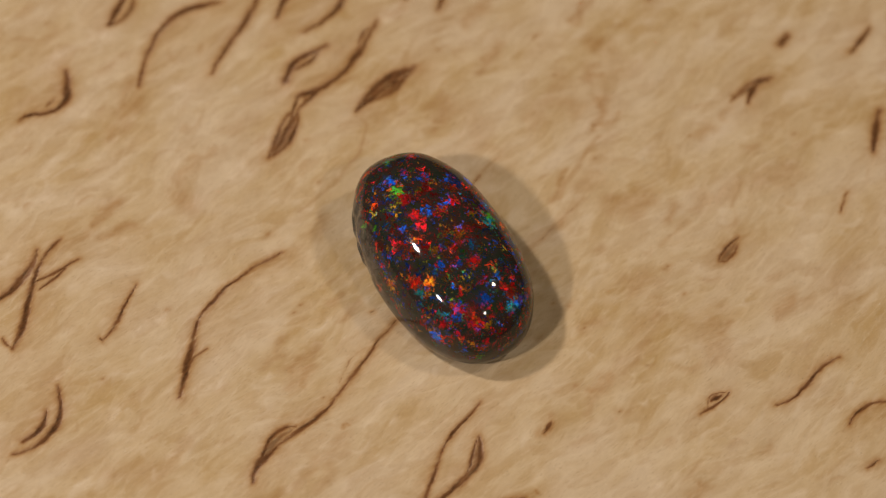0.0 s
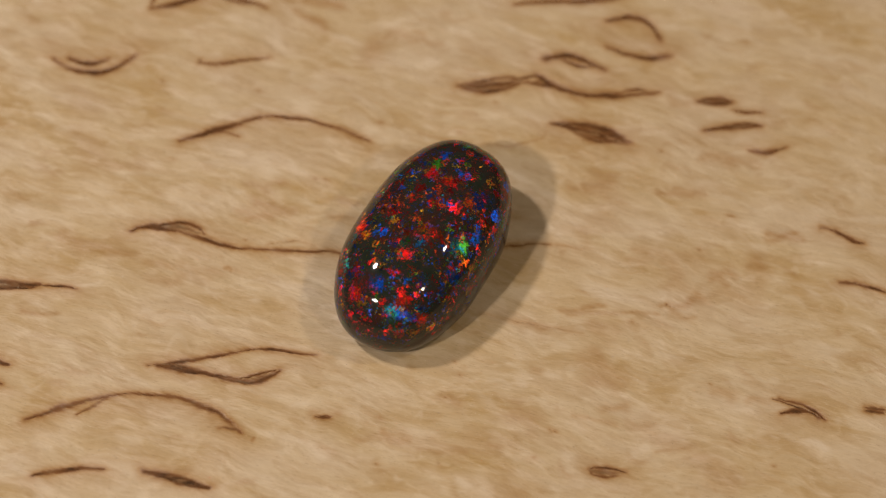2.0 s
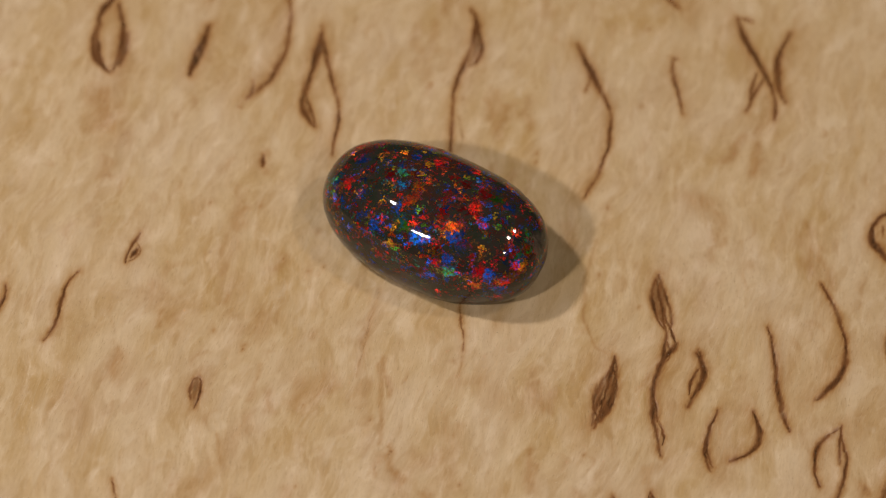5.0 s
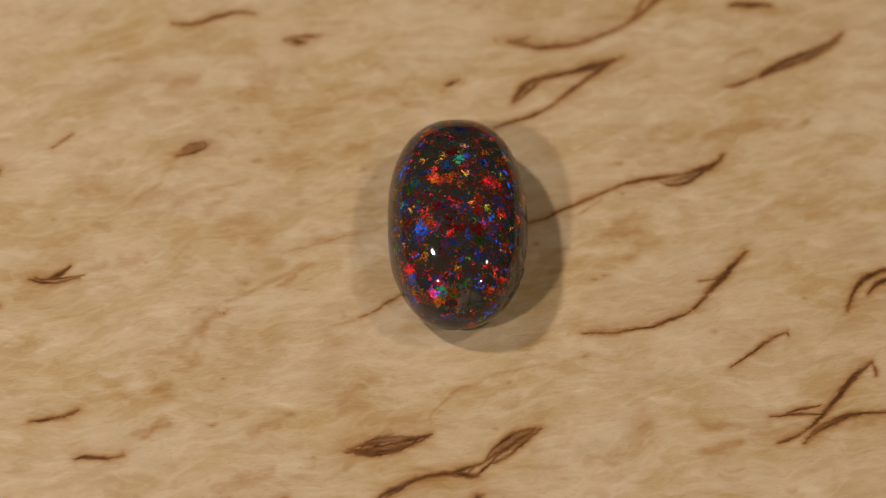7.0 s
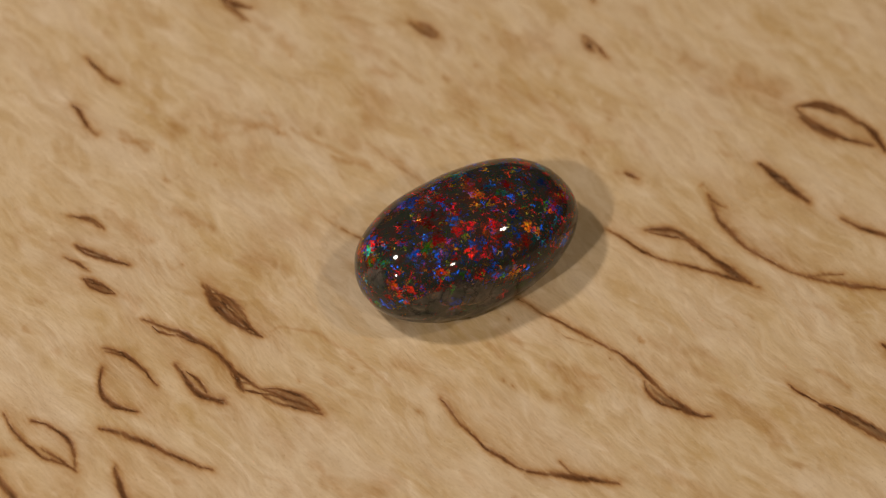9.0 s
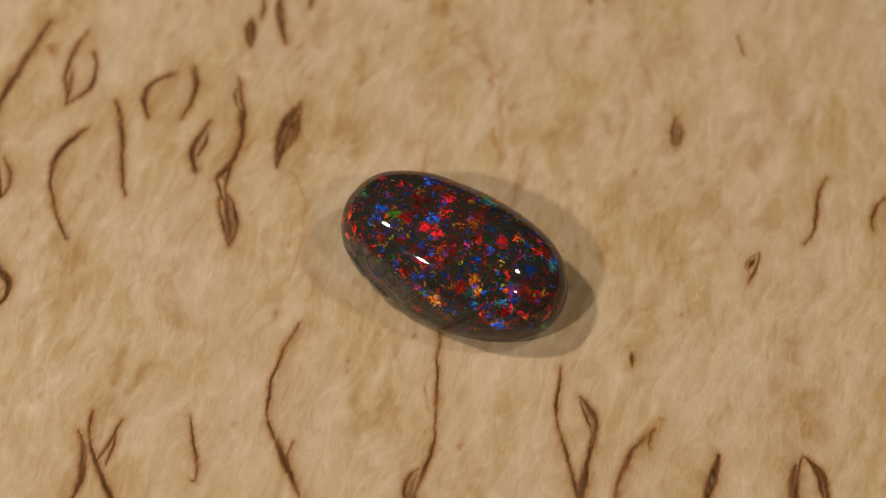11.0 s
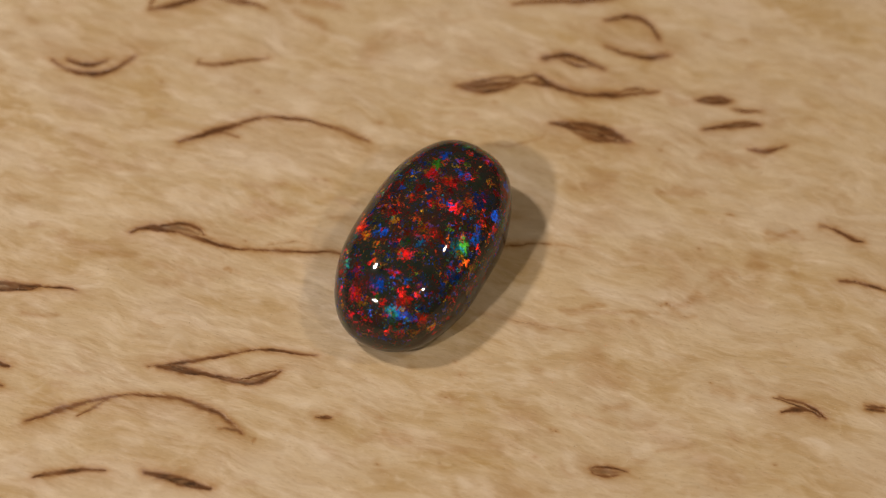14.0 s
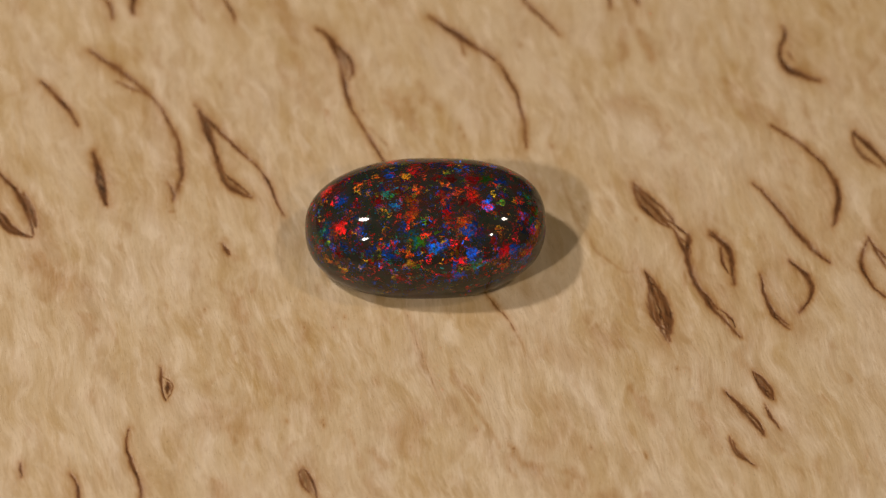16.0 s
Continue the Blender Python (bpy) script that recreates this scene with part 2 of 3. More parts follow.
    mix = n.add("MixShader")
    n.put(mix.inputs[0], fresnel.outputs[0])
    n.put(mix.inputs[1], shader)
    n.put(mix.inputs[2], polish.outputs[0])
    return n.done(mix.outputs[0])


def plain_material(name, colour, rough=0.7):
    n = Nodes(name)
    mottle = n.noise(n.place((0.05, 0.05, 0.05)), 4.0).outputs[0]
    return n.done(n.principled(n.mix(mottle, tuple(c * 0.88 for c in colour), colour), rough, 0.3))


BIRCH = birch_material()
OPAL = opal_material()
WALL = plain_material("wall_paint", (0.55, 0.50, 0.44))
TABLE = plain_material("table_top", (0.20, 0.15, 0.11), 0.5)


# ---- the room: plain, closes the place ----
def box(name, x0, y0, z0, x1, y1, z1, material, label, category):
    bm = bmesh.new()
    bmesh.ops.create_cube(bm, size=1)
    for v in bm.verts:
        v.co = Vector(((x0 + x1) / 2 + v.co.x * (x1 - x0), (y0 + y1) / 2 + v.co.y * (y1 - y0), (z0 + z1) / 2 + v.co.z * (z1 - z0)))
    me = bpy.data.meshes.new(name)
    bm.to_mesh(me)
    bm.free()
    me.materials.append(material)
    return tagged(new(name, me), label, category, kind="structure")


SLAB = 0.015
R, H = 1.5, 1.6
box("floor", -R, -R, -SLAB - 0.04, R, R, -SLAB, TABLE, "plain dark brown work surface under the slab", "floor")
box("wall_north", -R, R, -SLAB, R, R + 0.1, H, WALL, "plain painted wall in warm grey", "wall")
box("wall_south", -R, -R - 0.1, -SLAB, R, -R, H, WALL, "plain painted wall in warm grey", "wall")
box("wall_east", R, -R - 0.1, -SLAB, R + 0.1, R + 0.1, H, WALL, "plain painted wall in warm grey", "wall")
box("wall_west", -R - 0.1, -R - 0.1, -SLAB, -R, R + 0.1, H, WALL, "plain painted wall in warm grey", "wall")
box("ceiling", -R - 0.1, -R - 0.1, H, R + 0.1, R + 0.1, H + 0.1, WALL, "plain painted ceiling in warm grey", "ceiling")

# ---- the slab's figure: bark flecks in the wood, in millimetres of the slab ----
FLECKS = []


def fleck(x0, y0, x1, y1, sag_a, sag_b, width, peak, depth=1.0):
    """A bent bark streak from one end to the other, widest at peak (0 to 1) along it."""
    FLECKS.append((x0, y0, x1, y1, sag_a, sag_b, width, peak, depth))


def speck(x, y, width):
    """A small dark dot of bark or dirt."""
    FLECKS.append((x - width * 0.6, y - width * 0.4, x + width * 0.6, y + width * 0.4, 0, 0, width, 0.5, 0.6))


STAINS = []


def stain(x0, y0, x1, y1, width, strength):
    """A soft brown smudge in the wood."""
    STAINS.append((x0, y0, x1, y1, width, strength))


fleck(5.84, 30.12, 6.70, 32.83, 0.20, 0.17, 0.49, 0.40)
fleck(-20.93, 21.16, -13.61, 27.75, 0.94, 0.15, 0.47, 0.50)
fleck(-15.19, 21.74, -11.76, 25.95, 0.86, 0.64, 0.26, 0.50)
fleck(-12.51, -28.57, -9.63, -22.74, 1.14, 0.00, 0.31, 0.65)
fleck(-12.51, -28.57, -9.63, -22.74, 0.50, -0.64, 0.31, 0.65)
fleck(-12.28, -28.10, -9.86, -23.21, 0.82, -0.32, 0.61, 0.65, 0.62)
fleck(-9.63, -22.74, -8.37, -20.85, 0.02, 0.02, 0.18, 0.50)
fleck(-7.50, -28.03, -5.33, -26.68, -0.12, -0.16, 0.42, 0.50)
fleck(9.85, -24.50, 11.43, -22.46, 0.11, 0.12, 0.55, 0.60)
fleck(11.09, -26.05, 12.29, -22.51, -0.33, -0.55, 0.29, 0.60)
fleck(20.26, -9.39, 24.16, -5.96, -0.86, 0.75, 0.26, 0.60)
fleck(26.74, 9.39, 27.30, 12.61, 0.10, 0.11, 0.46, 0.50)
fleck(24.55, 4.65, 24.99, 6.20, 0.00, 0.00, 0.14, 0.50)
fleck(25.59, 17.12, 26.83, 19.18, -0.15, -0.17, 0.25, 0.50)
fleck(24.62, -10.51, 26.81, -8.85, 0.54, 0.59, 0.25, 0.50)
fleck(25.52, -13.48, 26.21, -12.95, 0.00, 0.00, 0.18, 0.50)
fleck(-26.80, -4.08, -24.86, -0.54, -0.42, -0.39, 0.32, 0.40)
fleck(-25.67, -7.64, -23.62, 0.26, -0.41, 1.35, 0.40, 0.20)
fleck(-24.86, -2.89, -22.28, -1.04, -0.05, -0.05, 0.22, 0.40)
fleck(-26.31, -7.00, -25.60, -7.68, -0.10, -0.14, 0.18, 0.50)
fleck(12.22, -22.21, 11.25, -26.11, 1.06, 0.57, 0.44, 0.30)
fleck(11.95, -22.27, 9.40, -26.91, -0.64, -0.60, 0.40, 0.40)
fleck(11.25, -26.11, 8.99, -27.67, 0.33, 0.25, 0.42, 0.50)
fleck(-23.02, -1.76, -24.47, -3.32, 0.02, 0.02, 0.20, 0.50)
fleck(-24.85, -0.88, -28.07, -5.05, 0.93, 0.73, 0.29, 0.50)
fleck(-5.45, -29.35, -4.28, -27.63, 0.40, 0.28, 0.22, 0.50)
fleck(-12.33, -27.83, -10.29, -24.41, 0.12, 0.09, 0.65, 0.50, 0.62)
fleck(-9.89, -0.05, -14.70, -5.20, -0.65, -0.94, 0.25, 0.80)
fleck(-14.70, -5.20, -15.38, -10.56, -0.02, -0.01, 0.44, 0.60)
fleck(-14.01, -7.13, -15.05, -8.59, -0.27, -0.27, 0.20, 0.70, 0.80)
fleck(-2.72, -4.59, -6.23, -10.36, -0.24, 0.10, 0.25, 0.60)
fleck(-6.23, -10.36, -9.43, -13.68, 0.34, 0.01, 0.33, 0.60)
fleck(-9.43, -13.68, -10.70, -16.12, -0.30, -0.51, 0.44, 0.40)
fleck(-8.39, -12.19, -10.47, -15.12, -1.37, -0.31, 0.28, 0.40)
fleck(-8.62, -12.46, -10.39, -14.99, -0.40, -0.40, 0.60, 0.50, 0.62)
fleck(-4.10, -6.43, -5.92, -9.12, -0.80, -0.35, 0.14, 0.50, 0.40)
fleck(-1.45, -19.29, 0.41, -13.27, -0.27, -0.08, 0.28, 0.30)
fleck(0.41, -13.27, 2.50, -10.05, 0.30, -0.17, 0.24, 0.30)
fleck(-1.21, -18.90, 2.22, -14.66, 0.04, 0.10, 0.39, 0.30)
fleck(-1.16, -18.78, 0.31, -16.67, 0.04, 0.04, 0.57, 0.40, 0.75)
fleck(1.11, -16.06, 2.51, -12.53, -0.61, -1.07, 0.39, 0.70)
fleck(1.75, -15.21, 2.38, -12.63, -0.22, 0.04, 0.20, 0.70)
fleck(2.02, -14.95, 2.53, -12.90, -0.13, -0.13, 0.42, 0.60, 0.62)
fleck(-1.35, -27.34, -0.20, -21.33, 0.20, 0.50, 0.33, 0.30)
fleck(-0.20, -21.33, 5.17, -16.47, 1.00, 1.39, 0.33, 0.70)
fleck(4.45, -17.45, 5.33, -16.39, 0.20, 0.20, 0.26, 0.60, 0.80)
fleck(-0.49, -22.48, -0.31, -24.50, -0.02, -0.02, 0.26, 0.40, 0.70)
fleck(2.27, -28.53, 3.80, -24.66, 0.15, 0.25, 0.38, 0.20)
fleck(5.02, -22.62, 7.73, -19.71, 0.04, -0.09, 0.66, 0.60)
fleck(6.34, -12.03, 6.81, -11.27, 0.00, 0.00, 0.19, 0.50)
fleck(-10.96, -24.91, -9.70, -22.71, -0.07, -0.07, 0.54, 0.40, 0.85)
fleck(18.01, 13.15, 20.48, 14.87, 0.30, 0.39, 0.20, 0.70)
fleck(18.89, 12.73, 19.93, 14.53, -0.01, 0.38, 0.22, 0.50)
fleck(16.92, 0.70, 18.16, 2.48, 0.22, 0.22, 0.19, 0.50)
fleck(17.19, 0.66, 18.09, 1.90, -0.25, -0.25, 0.19, 0.50)
fleck(17.09, 0.70, 18.11, 2.25, -0.03, -0.03, 0.54, 0.40, 0.66)
fleck(20.89, 17.47, 21.56, 18.33, 0.00, 0.00, 0.32, 0.50)
fleck(8.64, 21.84, 10.83, 23.66, 0.40, -0.34, 0.29, 0.75)
fleck(12.63, 20.77, 13.07, 21.67, 0.00, 0.00, 0.26, 0.50)
fleck(12.94, 21.46, 14.61, 23.05, -0.03, -0.03, 0.25, 0.60)
fleck(4.51, 0.19, 7.65, 3.87, 0.02, -0.20, 0.11, 0.60, 0.50)
fleck(6.11, 2.08, 8.58, 4.97, 0.04, -0.12, 0.10, 0.30, 0.45)
fleck(-5.34, 11.41, -2.36, 14.61, 1.22, 0.64, 0.34, 0.70)
fleck(-5.34, 11.41, -2.86, 14.20, -0.02, -1.11, 0.34, 0.50)
fleck(-3.82, 13.13, -3.41, 13.44, 0.00, 0.00, 0.30, 0.50)
fleck(-3.05, 20.16, -2.07, 21.91, 0.31, 0.31, 0.23, 0.50)
fleck(-3.05, 20.16, -2.07, 21.91, -0.28, -0.28, 0.23, 0.50)
fleck(-2.97, 20.29, -2.14, 21.75, 0.01, 0.01, 0.46, 0.50, 0.66)
fleck(-0.87, 19.84, 0.40, 22.60, -0.07, 0.03, 0.33, 0.40)
fleck(-1.37, 21.76, -0.55, 23.21, -0.07, -0.07, 0.23, 0.50, 0.80)
fleck(1.70, 21.25, 2.50, 23.04, -0.26, -0.26, 0.26, 0.50)
fleck(15.64, -10.27, 17.38, -8.66, 0.01, -0.32, 0.20, 0.30)
fleck(16.15, -9.77, 17.37, -8.63, 0.80, 0.43, 0.13, 0.50, 0.80)
fleck(16.33, -9.26, 16.93, -8.88, 0.00, 0.00, 0.35, 0.50)
fleck(6.32, -11.83, 6.74, -11.21, 0.00, 0.00, 0.17, 0.50)
fleck(18.95, 12.73, 20.18, 14.61, 0.39, 0.54, 0.28, 0.40)
fleck(17.85, 12.79, 20.35, 14.79, 0.19, 0.05, 0.20, 0.60, 0.80)
fleck(21.69, 18.13, 21.04, 17.34, 0.00, 0.00, 0.35, 0.60)
fleck(0.67, 3.38, 2.04, 6.32, -0.19, 0.23, 0.14, 0.40, 0.85)
fleck(2.04, 6.32, 3.26, 7.80, 0.07, 0.07, 0.11, 0.20, 0.50)
fleck(-2.62, 14.37, -5.87, 10.88, -0.17, -0.10, 0.28, 0.70)
fleck(-2.62, 14.37, -5.87, 10.88, -0.78, -0.65, 0.33, 0.30)
fleck(-3.57, 13.41, -4.41, 12.93, 0.00, 0.00, 0.22, 0.50, 0.62)
fleck(-5.92, 15.97, -9.60, 11.87, 0.79, 1.05, 0.33, 0.70)
fleck(-9.60, 11.87, -9.89, 10.57, 0.00, 0.00, 0.19, 0.50)
fleck(-9.82, 10.86, -11.22, 7.01, 0.14, 0.49, 0.28, 0.60)
fleck(-9.82, 10.78, -11.22, 7.01, -0.65, 0.06, 0.28, 0.60)
fleck(-9.95, 10.17, -11.00, 7.48, 0.01, 0.01, 0.48, 0.60, 0.62)
fleck(-8.59, 12.37, -9.72, 11.69, -0.15, -0.15, 0.32, 0.60)
fleck(-8.54, 15.57, -10.56, 12.88, -0.43, -0.71, 0.32, 0.70)
fleck(-8.88, 14.79, -9.92, 13.94, 0.06, 0.06, 0.22, 0.50)
fleck(-24.47, 13.13, -25.82, 9.65, 0.91, 1.69, 0.52, 0.40)
fleck(-25.55, 9.69, -26.93, 9.13, -0.28, -0.28, 0.29, 0.50)
fleck(-24.95, 11.02, -25.37, 10.34, 0.00, 0.00, 0.13, 0.50)
fleck(2.46, 22.90, 1.61, 20.95, 0.41, 0.41, 0.22, 0.40)
fleck(0.27, 22.52, -1.01, 19.27, -0.57, -0.00, 0.32, 0.65)
fleck(-0.63, 23.14, -1.65, 21.62, 0.13, 0.13, 0.16, 0.50, 0.80)
fleck(-2.27, 21.70, -3.12, 19.92, 0.23, 0.23, 0.19, 0.50)
fleck(-2.27, 21.70, -3.12, 19.92, -0.32, -0.32, 0.19, 0.50)
fleck(-2.48, 21.28, -3.03, 20.33, 0.00, 0.00, 0.26, 0.50, 0.80)
fleck(-2.35, 14.37, -5.80, 10.95, 0.28, -0.27, 0.28, 0.30)
fleck(-2.35, 14.37, -5.80, 10.95, -0.60, -0.74, 0.38, 0.60)
fleck(-2.96, 13.73, -3.98, 13.05, 0.11, 0.11, 0.19, 0.50, 0.80)
fleck(-4.91, 18.17, -7.79, 12.82, 0.40, 0.70, 0.33, 0.50)
fleck(-7.79, 12.82, -9.58, 10.67, -0.23, -0.23, 0.28, 0.50)
fleck(-8.53, 12.64, -9.27, 11.41, -0.25, -0.25, 0.22, 0.50, 0.90)
fleck(-9.55, 10.72, -10.89, 7.20, 0.59, 0.64, 0.28, 0.60)
fleck(-9.55, 10.72, -10.89, 7.20, 0.01, -0.12, 0.28, 0.40)
fleck(-9.73, 9.88, -10.70, 7.55, 0.16, 0.16, 0.40, 0.60, 0.62)
fleck(-5.33, 17.55, -5.97, 15.94, -0.27, -0.27, 0.19, 0.40)
fleck(-8.00, 15.92, -10.39, 12.97, -0.45, -1.19, 0.42, 0.65)
fleck(-8.50, 15.32, -9.52, 14.20, 0.10, 0.10, 0.19, 0.50)
fleck(-7.01, 20.32, -9.50, 16.98, 0.84, 0.39, 0.24, 0.30)
fleck(-18.65, -2.72, -20.33, -6.80, -0.07, 0.44, 0.24, 0.60)
fleck(-20.33, -6.88, -20.55, -6.55, 0.00, 0.00, 0.16, 0.50)
fleck(-22.69, -10.12, -24.84, -14.92, 1.49, 1.80, 0.38, 0.50)
fleck(-23.21, -11.92, -24.39, -13.98, 0.46, 0.46, 0.36, 0.50)
fleck(-8.32, 20.30, -11.28, 17.98, -1.54, -1.37, 0.39, 0.70)
fleck(-7.23, 20.18, -9.48, 17.02, 0.68, 0.55, 0.25, 0.40)
fleck(-12.59, 20.20, -15.20, 13.42, 0.65, -0.27, 0.34, 0.30)
fleck(-15.10, 19.08, -19.05, 15.90, -0.89, -1.16, 0.42, 0.30)
fleck(-19.05, 15.90, -19.73, 12.22, -0.19, -0.19, 0.28, 0.30)
fleck(-12.12, 24.27, -15.31, 21.44, 1.07, 1.18, 0.29, 0.60)
fleck(-13.97, 23.48, -15.47, 21.30, -0.04, -0.04, 0.20, 0.60)
fleck(-20.72, 20.60, -22.10, 16.86, 0.02, 0.02, 0.42, 0.70)
fleck(-20.62, 19.38, -22.03, 16.89, 0.66, 0.66, 0.36, 0.40, 0.80)
speck(9.14, 10.55, 0.12)
speck(5.30, 17.34, 0.12)
speck(13.78, -0.06, 0.10)
speck(1.08, 4.64, 0.10)
speck(-4.16, -4.01, 0.20)
speck(21.77, 10.50, 0.10)
speck(7.75, -2.98, 0.10)
speck(9.02, 10.20, 0.14)
speck(13.81, 0.12, 0.10)
speck(15.22, 9.99, 0.08)
speck(-1.23, -3.24, 0.08)
speck(9.36, 10.65, 0.16)
speck(6.65, 14.36, 0.12)
speck(8.68, -4.55, 0.10)
speck(13.81, 0.15, 0.12)
speck(6.76, -2.84, 0.09)
speck(-0.89, 15.89, 0.08)
speck(9.18, 10.47, 0.15)
speck(9.18, 8.03, 0.09)
speck(12.25, 5.25, 0.07)
speck(-16.59, -4.40, 0.09)
speck(-20.06, -9.47, 0.11)
speck(-8.57, -3.69, 0.09)
speck(-8.97, 8.52, 0.10)
speck(5.45, 17.45, 0.10)
speck(-8.94, -4.32, 0.10)
speck(13.61, -0.03, 0.10)
speck(8.19, -8.68, 0.10)
speck(10.86, -10.28, 0.10)
speck(14.75, -1.79, 0.09)
speck(-10.87, 1.28, 0.09)
speck(-7.86, 5.43, 0.09)
speck(-6.79, -10.17, 0.10)
stain(-14.48, 25.44, -14.49, 25.77, 0.90, .75)
stain(6.09, -16.08, 6.08, -15.94, 0.31, .75)
stain(-5.56, -12.12, -5.56, -11.98, 0.28, .7)
stain(-5.54, -12.22, -5.26, -11.91, 0.31, .6)
stain(-5.78, 11.26, -5.25, 9.65, 0.24, .4)
stain(-5.25, 9.65, -5.50, 7.59, 0.24, .4)
stain(-5.50, 7.59, -6.92, 5.49, 0.24, .35)
stain(-6.92, 5.49, -9.02, 3.06, 0.21, .3)
stain(6.87, 4.89, 9.47, 9.75, 0.31, .35)
stain(5.70, 1.47, 7.42, 3.44, 0.31, .35)
stain(-8.98, -8.36, -8.25, -7.53, 0.76, .4)
stain(-7.28, -22.71, -8.36, -24.49, 0.35, .4)
stain(-10.42, -17.89, -12.08, -20.03, 0.83, .3)
stain(-21.23, 2.59, -20.08, 3.49, 0.87, .5)
stain(2.12, 15.49, 3.12, 16.35, 0.49, .4)
stain(9.10, -8.97, 10.21, -8.13, 0.69, .45)
stain(5.88, 11.76, 9.09, 12.36, 1.39, .28)
stain(13.90, 3.76, 14.25, 4.62, 0.69, .4)
stain(-10.44, -7.84, -9.80, -7.21, 0.76, .3)
stain(10.00, 10.87, 10.71, 11.56, 0.49, .35)
stain(-21.03, 8.24, -20.06, 9.38, 0.87, .3)
stain(-6.75, -3.65, -6.27, -3.02, 0.49, .35)
stain(12.83, -21.55, 14.26, -18.85, 1.39, .5)
stain(11.78, 4.59, 11.44, 5.01, 1.11, .35)
stain(-15.66, 3.39, -16.23, 4.16, 1.18, .35)
stain(-4.07, 18.47, -3.48, 19.33, 0.76, .35)
stain(12.87, -4.03, 13.41, -3.15, 0.83, .35)
stain(9.03, 16.51, 9.20, 17.25, 0.97, .35)
stain(0.21, 11.48, -0.26, 10.68, 1.25, .4)
stain(-6.23, 13.45, -6.88, 12.84, 0.76, .4)
stain(12.13, 5.00, 11.49, 4.36, 1.25, .35)
stain(17.69, -3.78, 17.05, -4.46, 0.55, .4)
stain(21.17, -1.69, 20.39, -2.58, 1.18, .45)
stain(-19.24, 1.46, -21.33, 0.52, 0.62, .4)
stain(-20.42, 3.02, -21.30, 1.96, 0.55, .4)
stain(-19.29, 11.21, -19.97, 10.40, 0.90, .35)
stain(5.75, 11.59, 4.95, 10.96, 0.90, .3)
stain(9.48, -4.24, 8.63, -4.71, 0.69, .3)
stain(9.95, 12.28, 9.44, 10.66, 1.04, .5)
stain(8.98, 15.25, 8.45, 14.33, 0.76, .4)
stain(8.38, 20.25, 7.70, 18.64, 0.38, .5)
stain(16.43, 10.98, 16.02, 10.05, 0.76, .4)
stain(2.75, 16.29, 2.29, 15.04, 0.76, .4)
stain(7.53, 7.03, 6.66, 4.71, 0.38, .45)
stain(-7.87, -8.29, -8.24, -9.13, 0.76, .45)
stain(16.28, -4.06, 16.81, -6.42, 1.53, .3)
stain(12.14, -0.50, 11.74, -1.58, 1.53, .3)
stain(9.89, -7.85, 9.57, -8.73, 0.42, .4)
stain(15.62, -15.11, 15.12, -16.00, 0.42, .4)
stain(1.60, 19.52, 0.81, 18.42, 0.90, .4)
stain(-0.44, 12.28, -1.16, 11.39, 0.83, .35)
stain(6.70, -10.84, 6.32, -12.07, 0.55, .4)
stain(13.92, -20.12, 13.09, -21.89, 1.04, .3)
stain(-7.43, 2.76, -8.17, 1.38, 0.83, .3)
stain(12.39, 5.48, 10.12, 4.51, 1.19, 0.32)
stain(21.56, 7.51, 18.98, 6.50, 1.26, 0.28)
stain(18.13, 6.37, 16.05, 5.43, 1.19, 0.28)
stain(-20.05, 12.20, -20.88, 10.13, 1.40, 0.36)
stain(-20.44, 2.85, -21.52, 1.46, 0.56, 0.48)
stain(-21.51, 1.26, -23.13, -0.02, 0.70, 0.32)
stain(-14.53, 7.37, -16.16, 6.61, 0.49, 0.32)
stain(-12.13, 10.31, -13.69, 9.09, 1.05, 0.20)
stain(0.65, 11.09, -0.87, 9.87, 0.98, 0.28)
stain(9.59, 14.62, 8.69, 13.90, 0.49, 0.40)
stain(3.12, 8.30, 2.06, 8.53, 0.91, 0.24)
stain(9.55, 6.87, 8.33, 5.87, 1.05, 0.24)
stain(-15.62, 6.86, -16.68, 4.68, 0.98, 0.32)
stain(-7.76, -7.11, -8.75, -9.56, 0.98, 0.32)
stain(-7.24, -14.38, -7.90, -15.98, 0.84, 0.28)
stain(-9.56, -6.11, -10.02, -7.15, 0.49, 0.32)
stain(-14.68, 16.96, -15.43, 15.57, 1.05, 0.24)
stain(-18.18, 15.18, -17.37, 14.06, 0.49, 0.28)
stain(-19.53, 12.12, -20.08, 10.84, 0.77, 0.28)
stain(-5.04, -3.53, -6.08, -4.77, 0.56, 0.32)
stain(-4.52, -6.77, -5.40, -9.02, 0.35, 0.36)
stain(5.64, 10.59, 7.09, 14.50, 0.77, 0.24)
stain(13.36, 1.59, 14.93, 3.47, 0.35, 0.28)
stain(10.97, -7.58, 12.49, -5.31, 0.49, 0.28)
stain(17.79, 4.76, 18.34, 6.34, 0.25, 0.40)
stain(17.27, 11.26, 17.99, 12.78, 0.49, 0.32)
stain(-6.88, -16.46, -5.68, -12.85, 0.91, 0.24)
stain(12.45, -21.50, 14.07, -17.84, 1.75, 0.32)
stain(10.09, -7.76, 11.76, -6.02, 1.40, 0.24)
stain(12.02, -4.47, 13.00, -2.66, 1.40, 0.20)
stain(8.76, -10.48, 10.27, -7.69, 0.49, 0.28)
stain(15.17, -16.28, 15.66, -15.34, 0.77, 0.32)
stain(6.43, 12.16, 7.33, 14.23, 1.05, 0.24)
stain(2.06, 8.56, 1.75, 11.70, 1.40, 0.18)
stain(10.78, 14.29, 10.27, 16.23, 1.75, 0.20)
stain(9.11, 6.66, 10.00, 9.81, 0.91, 0.16)
